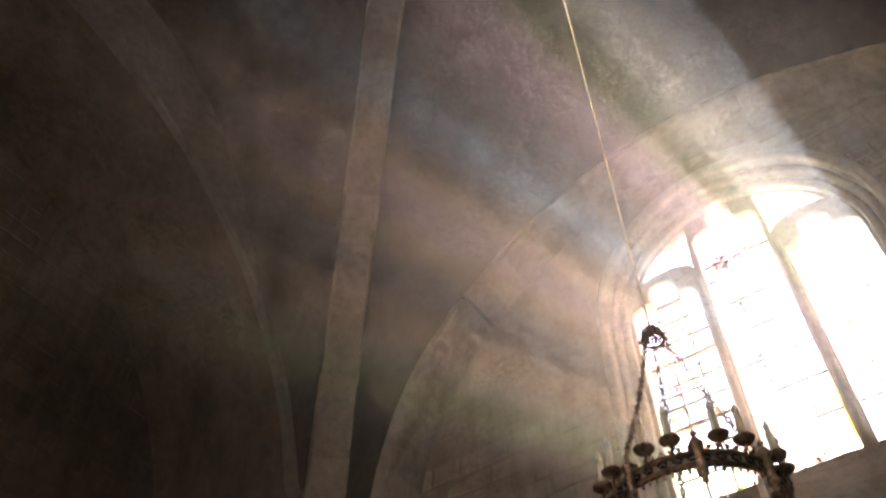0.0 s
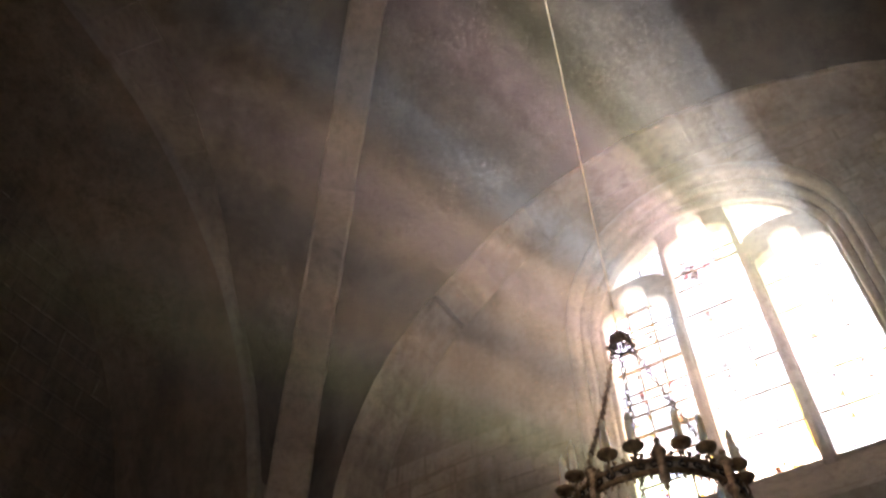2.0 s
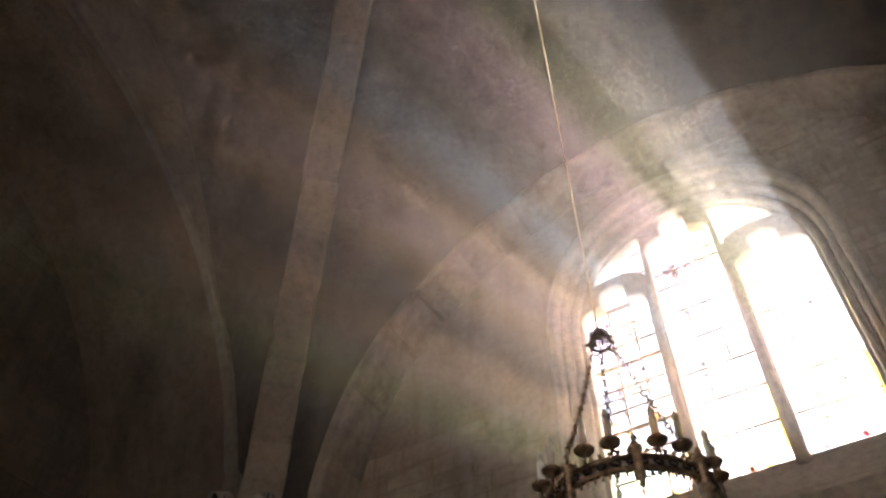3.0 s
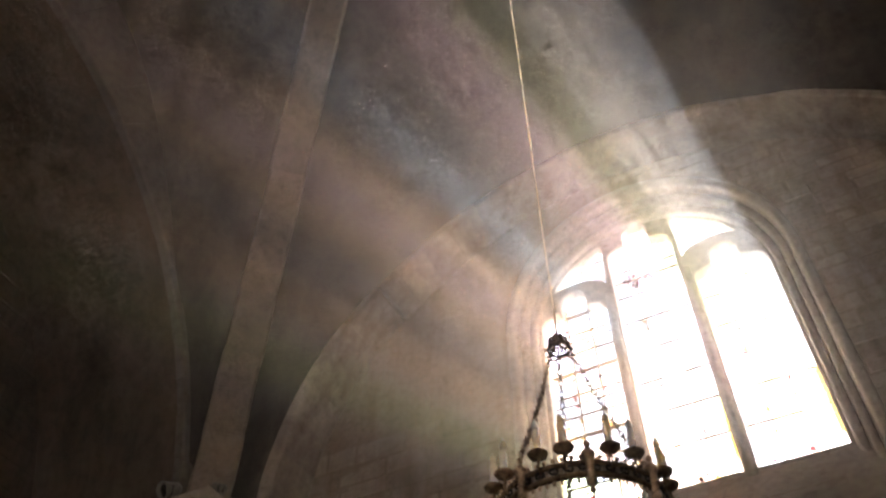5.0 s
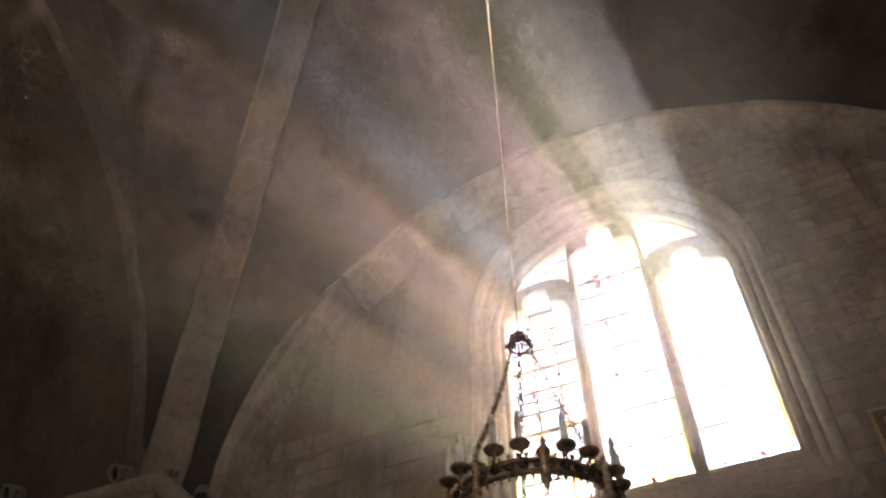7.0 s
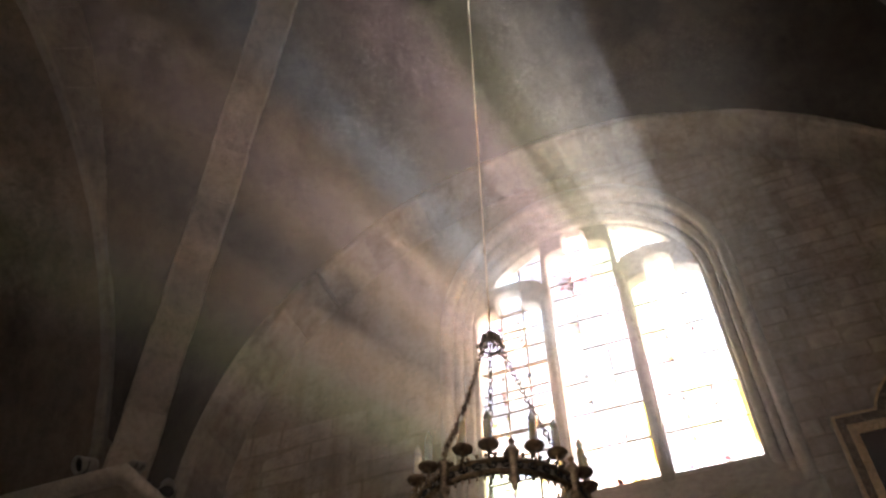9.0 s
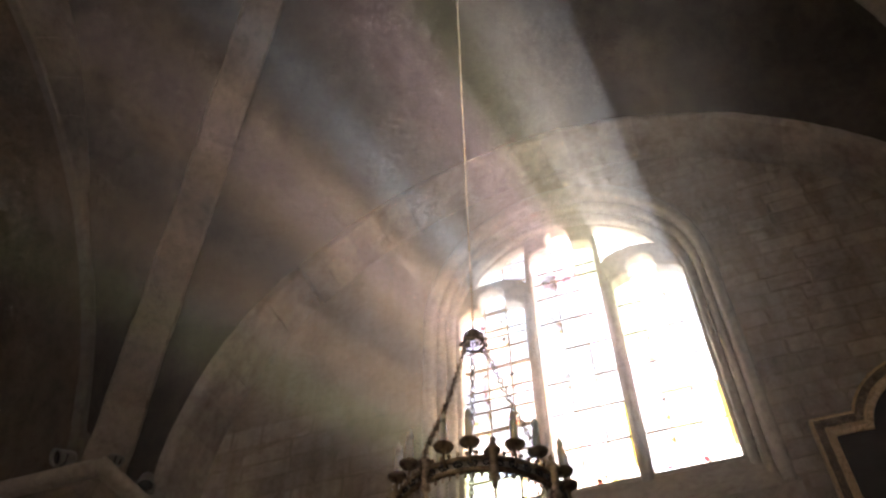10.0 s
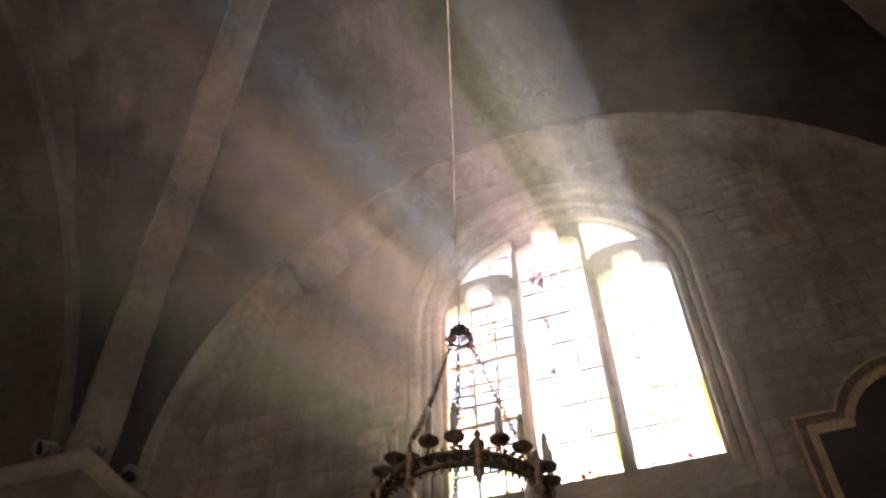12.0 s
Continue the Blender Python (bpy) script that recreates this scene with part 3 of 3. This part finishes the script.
post_prof = [(0.003, -0.075), (0.012, -0.062), (0.008, -0.05), (0.02, -0.036), (0.022, -0.024), (0.012, -0.018), (0.016, -0.008), (0.017, BAND + 0.004), (0.026, BAND + 0.010),
             (0.027, BAND + 0.022), (0.018, BAND + 0.034), (0.012, BAND + 0.044), (0.006, BAND + 0.050), (0.012, BAND + 0.058), (0.013, BAND + 0.066), (0.004, BAND + 0.078), (0.001, BAND + 0.082)]
pan_prof = [(0.004, -0.045), (0.006, -0.02), (0.012, -0.014), (0.026, -0.010), (0.036, -0.002), (0.040, 0.006), (0.037, 0.010), (0.016, 0.008), (0.016, 0.012)]
sleeve_prof = [(0.0135, 0.0), (0.0145, 0.004), (0.0142, 0.095), (0.0125, 0.101), (0.009, 0.104)]
bulb_prof = [(0.009, 0.0), (0.0135, 0.010), (0.0140, 0.017), (0.0105, 0.030), (0.0055, 0.041), (0.0022, 0.050), (0.0006, 0.055)]


def shared_mesh(name, prof, mat, segs=16):
    b2 = bmesh.new()
    lathe(b2, prof, segs)
    bmesh.ops.recalc_face_normals(b2, faces=b2.faces)
    for f in b2.faces:
        f.smooth = True
    me = bpy.data.meshes.new(name)
    b2.to_mesh(me)
    b2.free()
    me.materials.append(mat)
    return me


def placed(name, me, parent, loc, label=""):
    ob = new(name, me)
    ob.parent = parent
    ob.location = loc
    if label:
        ob["label"] = label
    return ob


POST, PAN, SLEEVE, FLAME = shared_mesh("post", post_prof, BRASS), shared_mesh("drip_pan", pan_prof, IRON, 20), shared_mesh("candle", sleeve_prof, CANDLE), shared_mesh("bulb", bulb_prof, BULB)
DROP, BUD = shared_mesh("drop", drop, BRASS, 8), shared_mesh("bud", bud, BRASS, 8)
for k in range(70):
    placed("drop", DROP, chand, ring_pt(RING_R, 2 * math.pi * k / 70, 0.0))
for k in range(60):
    placed("bud", BUD, chand, ring_pt(RING_R, 2 * math.pi * (k + 0.5) / 60, BAND))
crng = random.Random(7)
for k in range(8):
    mid = MID0 + STEP * k
    post = placed("post", POST, chand, ring_pt(RING_R + 0.012, mid + STEP / 2, 0))
    for o in (-8.3, 8.3):
        a = mid + radians(o)
        pan = placed("drip_pan", PAN, chand, ring_pt(RING_R + 0.018, a, BAND + 0.046), "dark bronze drip pan")
        b3 = bmesh.new()
        tube(b3, [ring_pt(RING_R + 0.004, a, BAND * 0.5), ring_pt(RING_R + 0.022, a, BAND * 0.8), ring_pt(RING_R + 0.018, a, BAND + 0.03)], 0.005, 6)
        part("candle_arm", b3, IRON, chand)
        can = placed("candle", SLEEVE, pan, (0, 0, 0.010), "white candle sleeve")
        can.rotation_euler = (crng.uniform(-0.03, 0.03), crng.uniform(-0.03, 0.03), 0)
        can2 = placed("bulb", FLAME, pan, (0, 0, 0.113), "frosted flame-shaped bulb")
        can2.rotation_euler = can.rotation_euler

# hub: a small openwork crown under a leafy knob
hub = HUB_Z - RING_Z
bm = bmesh.new()
lathe(bm, [(0.004, 0.075), (0.012, 0.06), (0.007, 0.05), (0.022, 0.035), (0.026, 0.02), (0.012, 0.008), (0.004, 0.0)][::-1], 16, Matrix.Translation((0, 0, hub + 0.02)))
part("hub_knob", bm, BRASS, chand, smooth=True)
bm = bmesh.new()
for k in range(8):
    a = 2 * math.pi * k / 8
    tube(bm, [ring_pt(0.015, a, hub + 0.055), ring_pt(0.03, a, hub + 0.06), ring_pt(0.042, a, hub + 0.045), ring_pt(0.045, a, hub + 0.02), ring_pt(0.036, a, hub + 0.012)], 0.007, 6)
part("hub_leaves", bm, BRASS, chand, smooth=True)
bm = bmesh.new()
tube(bm, [ring_pt(0.050, 2 * math.pi * i / 32, hub - 0.005) for i in range(33)], 0.0065, 8)
part("hub_ring", bm, BRASS, chand, smooth=True)
bm = bmesh.new()
for k in range(8):
    a = 2 * math.pi * (k + 0.5) / 8
    tube(bm, [ring_pt(0.050, a, hub - 0.005), ring_pt(0.04, a, hub + 0.02), ring_pt(0.02, a, hub + 0.03)], 0.0045, 6)
    lathe(bm, [(0.002, -0.012), (0.009, -0.004), (0.009, 0.006), (0.002, 0.016)], 6, Matrix.Translation(ring_pt(0.060, a, hub - 0.008)))
part("hub_spokes", bm, BRASS, chand)


def link_mesh():
    b2 = bmesh.new()
    pts = []
    for i in range(17):
        a = 2 * math.pi * i / 16
        pts.append((0.0105 * math.cos(a), 0, 0.0165 * math.sin(a)))
    tube(b2, pts, 0.0036, 5)
    me = bpy.data.meshes.new("chain_link")
    b2.to_mesh(me)
    b2.free()
    me.materials.append(BRASS)
    for p in me.polygons:
        p.use_smooth = True
    return me


LINK = link_mesh()
for a in (MID0 - STEP / 2, MID0 + STEP * 2.5, MID0 + STEP * 4.5):
    chain = new("chain")
    chain.parent = chand
    p0, p1 = ring_pt(0.050, a, hub - 0.02), ring_pt(RING_R + 0.012, a, BAND + 0.075)
    n = int((p1 - p0).length / 0.0225)
    d = (p1 - p0).normalized()
    q = d.to_track_quat("Z", "Y")
    for i in range(n):
        f = (i + 0.5) / n
        sag = Vector((0, 0, -0.05 * math.sin(math.pi * f)))
        ob = new("chain_link", LINK)
        ob.parent = chain
        ob.location = p0.lerp(p1, f) + sag
        ob.rotation_mode = "QUATERNION"
        ob.rotation_quaternion = q @ Euler((0, 0, (i % 2) * math.pi / 2 + 0.4)).to_quaternion()

# cord up to the vault
CORD = 12.1 - HUB_Z
bm = bmesh.new()
tube(bm, [(0.0008 * math.sin(i), 0, hub + 0.07 + CORD * i / 40) for i in range(41)], 0.0048, 8)
part("cord", bm, ROPE, chand, "thin tan hanging cord", True)

# ---- framed painting with an arched top, on the window wall ----
PY0 = wall_y
pic = tagged(new("framed_painting"), "large dark painting in a worn gilt frame with an arched top", "painting")


def picture_outline(grow):
    """Stepped outline: straight sides, square shoulders and a raised round head."""
    xl, xr, zs, zb = 1.118 - grow, 2.76 + grow, 4.083 + EYE + grow, 1.15 - grow
    hx, hz, hr = 1.94, 4.00 + EYE, 0.53 + grow
    a0 = math.asin((zs - hz) / hr)
    pts = [(xl, zb), (xl, zs)]
    n = 24
    for i in range(n + 1):
        a = math.pi - a0 - (math.pi - 2 * a0) * i / n
        pts.append((hx + hr * math.cos(a), hz + hr * math.sin(a)))
    pts += [(xr, zs), (xr, zb)]
    return pts


fprof = [(0.0, 0.02), (0.010, 0.040), (0.045, 0.052), (0.052, 0.066), (0.075, 0.068), (0.085, 0.058), (0.130, 0.075), (0.142, 0.088), (0.152, 0.098), (0.165, 0.092), (0.168, 0.0)]
for nm, prof2, mt, lab in (("inner_frame", fprof[:5], GILT, "smooth worn gilt inner moulding"), ("carved_band", fprof[4:8], GILT_DARK, "dark carved band of the frame"), ("outer_lip", fprof[7:], GILT, "thin gilt outer lip")):
    bm = bmesh.new()
    grid_faces(bm, [[Vector((x, PY0 - y - 0.02, z)) for x, z in picture_outline(g)] for g, y in prof2], True)
    part(nm, bm, mt, pic, lab)
# carved beads along the frame's hollow
LEAF = shared_mesh("carved_leaf", [(0.004, -0.020), (0.014, -0.009), (0.014, 0.009), (0.004, 0.020)], GILT_DARK, 6)
line = picture_outline(0.108)
for (xa, za), (xb, zb) in zip(line, line[1:]):
    count = max(1, round(math.hypot(xb - xa, zb - za) / 0.05))
    for i in range(count):
        f = (i + 0.5) / count
        leaf = placed("carved_leaf", LEAF, pic, (xa + (xb - xa) * f, PY0 - 0.088, za + (zb - za) * f))
        leaf.rotation_euler = (0, math.atan2(xb - xa, zb - za) + (0.7 if i % 2 else -0.7), 0)
can = plate("canvas", [picture_outline(0.01)], PY0 - 0.045, PY0 - 0.02, CANVAS)
can.parent = pic
can["label"] = "dark varnished canvas"


# ---- floodlights on the impost ----
def floodlight(x, y, z, aim, label, size=0.85):
    lamp = tagged(new("floodlight"), label, "spotlight", "floodlights on the impost")
    lamp.location = (x, y, z)
    m = look((0, 0, 0.115), aim) @ Matrix.Scale(size, 4)
    bm = bmesh.new()
    lathe(bm, [(0.02, 0.16), (0.055, 0.15), (0.075, 0.11), (0.088, 0.02), (0.092, -0.03), (0.098, -0.05), (0.098, -0.085), (0.088, -0.085), (0.086, -0.04)], 24, m)
    part("housing", bm, LAMP_RIM, lamp, "grey cylindrical lamp housing", True)
    bm = bmesh.new()
    lathe(bm, [(0.001, -0.058), (0.05, -0.056), (0.084, -0.050)][::-1], 24, m)
    part("lens", bm, LENS, lamp, "dark glass lens", True)
    bm = bmesh.new()
    tube(bm, [m @ Vector((0.096 * math.cos(2 * math.pi * i / 28), 0.096 * math.sin(2 * math.pi * i / 28), -0.084)) for i in range(29)], 0.008, 8)
    part("front_ring", bm, LAMP_RIM, lamp, "pale metal front ring", True)
    bm = bmesh.new()
    side = m.to_3x3() @ Vector((0.105, 0, 0))
    c = m.translation
    tube(bm, [c + side, c + side * 1.02 - Vector((0, 0, 0.10)), c - Vector((0, 0, 0.113)), c - side * 1.02 - Vector((0, 0, 0.10)), c - side], 0.009, 8)
    part("yoke", bm, BLACK, lamp)
    return lamp


floodlight(-5.15, 5.74, SPRING - 0.03, (0.35, -0.35, -0.75), "grey cylindrical floodlight tilted down on the stone impost")
floodlight(-5.65, 5.10, SPRING - 0.03, (-0.25, -0.85, -0.4), "grey cylindrical floodlight standing on the stone impost")
floodlight(-6.85, 4.95, SPRING - 0.03, (-0.2, -0.85, -0.35), "grey cylindrical floodlight standing on the stone impost")
floodlight(-5.19, 5.31, SPRING - 0.03, (0.9, 0.5, -0.3), "small grey cylindrical floodlight tucked behind the impost corner", 0.55)

# ---- coursed stones of the window wall and of the west wall ----
srng = random.Random(21)


def block_mesh(w, h, seed, mat):
    r = random.Random(seed)
    bm = bmesh.new()
    d = r.uniform(0.004, 0.012)
    e = min(0.02, h * 0.09)
    j = lambda s: r.uniform(-s, s)
    back = [(-w / 2, 0, -h / 2), (w / 2, 0, -h / 2), (w / 2, 0, h / 2), (-w / 2, 0, h / 2)]
    front = [(-w / 2 + e + j(0.006), -d, -h / 2 + e + j(0.006)), (w / 2 - e + j(0.006), -d + j(0.006), -h / 2 + e + j(0.006)), (w / 2 - e + j(0.006), -d + j(0.006), h / 2 - e + j(0.006)), (-w / 2 + e + j(0.006), -d + j(0.006), h / 2 - e + j(0.006))]
    vb, vf = [bm.verts.new(p) for p in back], [bm.verts.new(p) for p in front]
    bm.faces.new(vf)
    for i in range(4):
        bm.faces.new((vb[i], vb[(i + 1) % 4], vf[(i + 1) % 4], vf[i]))
    bmesh.ops.recalc_face_normals(bm, faces=bm.faces)
    me = bpy.data.meshes.new("stone_block")
    bm.to_mesh(me)
    bm.free()
    me.materials.append(mat)
    return me


BLOCKS = {}


def lay_block(parent, x0, x1, z0, z1, place):
    w, h = round((x1 - x0 - 0.014) * 10) / 10, round(z1 - z0 - 0.012, 3)
    if x1 - x0 < 0.12:
        return
    key = (max(0.1, w), h, srng.randrange(3), parent is WN)
    if key not in BLOCKS:
        BLOCKS[key] = block_mesh(key[0], h, int(key[0] * 1000 + h * 7000 + key[2] * 31), WALL if parent is WN else SHADED_STONE)
    ob = new("stone_block", BLOCKS[key])
    ob.scale = ((x1 - x0 - 0.014) / key[0], 1, 1)
    ob.parent = parent
    place(ob, (x0 + x1) / 2, (z0 + z1) / 2)


def courses(parent, span, opening, z0, z1, place, limit, heights=(0.25, 0.28, 0.31), wide=(0.38, 0.75)):
    z, n = z0, 0
    while z < z1:
        h = srng.choice(heights)
        lo, hi = span(z + h / 2)
        x = lo - srng.uniform(0, 0.4)
        while x < hi:
            w = srng.uniform(*wide)
            a, b = max(x, lo), min(x + w, hi)
            for a, b in opening(a, b, z, z + h):
                if b - a > 0.12 and n < limit:
                    lay_block(parent, a, b, z, z + h, place)
                    n += 1
            x += w
        z += h


def north_span(z):
    d = 4.12 ** 2 - max(0, z - SPRING) ** 2
    half = math.sqrt(max(0.04, d)) + 0.05
    return CX - half, CX + half


def keep_window(a, b, z0, z1):
    if z1 < SILL - 0.7:
        return [(a, b)]
    top = min(z0, z1)
    up = max(0, top - W_SPRING)
    half = 1.60 if up == 0 else (math.sqrt(1.62 ** 2 - (up / 1.10) ** 2) if up / 1.10 < 1.62 else 0)
    if half == 0:
        return [(a, b)]
    out = []
    if a < WX - half:
        out.append((a, min(b, WX - half)))
    if b > WX + half:
        out.append((max(a, WX + half), b))
    return out


def on_north(ob, x, z):
    ob.location = (x, wall_y + 0.022, z)


def on_west(ob, y, z):
    ob.location = (WEST - 0.022, -y, z)
    ob.rotation_euler = (0, 0, radians(90))


def east_part(z):
    lo, hi = north_span(z)
    return max(lo, WX - 0.3), hi


def west_part(z):
    lo, hi = north_span(z)
    return lo, WX - 0.3


courses(WN, east_part, keep_window, 5.3, SPRING + 4.1, on_north, 300, (0.15, 0.18, 0.2), (0.26, 0.55))
courses(WN, west_part, keep_window, 4.9, 7.3, on_north, 300, (0.2, 0.24, 0.27), (0.35, 0.7))
WW = bpy.data.objects["wall_west"]


def west_span(z):
    return -5.4, 1.0


courses(WW, west_span, lambda a, b, z0, z1: [(a, b)], 5.2, SPRING + 5.2, on_west, 220)

# ---- fine threads standing in for dusty haze in the air, lit only where the sun reaches it ----
m, nt, b = nodes_of("airborne_dust")
tl = nt.nodes.new("ShaderNodeBsdfTranslucent")
tl.inputs[0].default_value = (0.86, 0.82, 0.78, 1)
df = nt.nodes.new("ShaderNodeBsdfDiffuse")
df.inputs[0].default_value = (0.7, 0.66, 0.62, 1)
mx = nt.nodes.new("ShaderNodeMixShader")
mx.inputs[0].default_value = 0.12
nt.links.new(tl.outputs[0], mx.inputs[1])
nt.links.new(df.outputs[0], mx.inputs[2])
clear = nt.nodes.new("ShaderNodeBsdfTransparent")
thin = nt.nodes.new("ShaderNodeMixShader")
thin.inputs[0].default_value = 0.05
nt.links.new(clear.outputs[0], thin.inputs[1])
nt.links.new(mx.outputs[0], thin.inputs[2])
nt.links.new(thin.outputs[0], nt.nodes["Material Output"].inputs[0])
DUST = m
gen = np.random.default_rng(5)
COUNT = 950000
low, high = np.array((-3.9, -0.8, 2.9)), np.array((1.0, 6.5, 10.2))
share = np.stack([gen.uniform(0, 1, COUNT), gen.beta(2.4, 1.0, COUNT), gen.uniform(0, 1, COUNT)], axis=1)   # thicker towards the window
mid = low + (high - low) * share
mid = mid[np.linalg.norm(mid - np.array((0, 0, EYE)), axis=1) > 2.4]
# threads finer than hair, turned face-on to the sun so the beams show
n = len(mid)
length = gen.uniform(0.3, 0.6, (n, 1))
width = gen.uniform(0.00020, 0.00028, (n, 1))
room = np.sqrt(np.maximum(0.2, 4.0 ** 2 - (mid[:, :1] - CX) ** 2)) + SPRING - 0.05
mid[:, 2:] = np.minimum(mid[:, 2:], room - length / 2)
facing = np.array(TO_SUN) + gen.normal(size=(n, 3)) * 0.12
facing /= np.linalg.norm(facing, axis=1, keepdims=True)
way = np.cross(facing, gen.normal(size=(n, 3)))
way /= np.linalg.norm(way, axis=1, keepdims=True)
across = np.cross(way, facing)
co = np.empty((n, 3, 3), np.float32)
co[:, 0] = mid - way * length / 2 - across * width / 2
co[:, 1] = mid - way * length / 2 + across * width / 2
co[:, 2] = mid + way * length / 2
me = bpy.data.meshes.new("haze_threads")
me.vertices.add(n * 3)
me.vertices.foreach_set("co", co.ravel())
me.loops.add(n * 3)
me.loops.foreach_set("vertex_index", np.arange(n * 3, dtype=np.int32))
me.polygons.add(n)
me.polygons.foreach_set("loop_start", np.arange(0, n * 3, 3, dtype=np.int32))
me.update()
me.materials.append(DUST)
tagged(new("haze_threads", me), "thin pale threads standing in for dusty haze in the sunbeams", "smoke", kind="stuff")
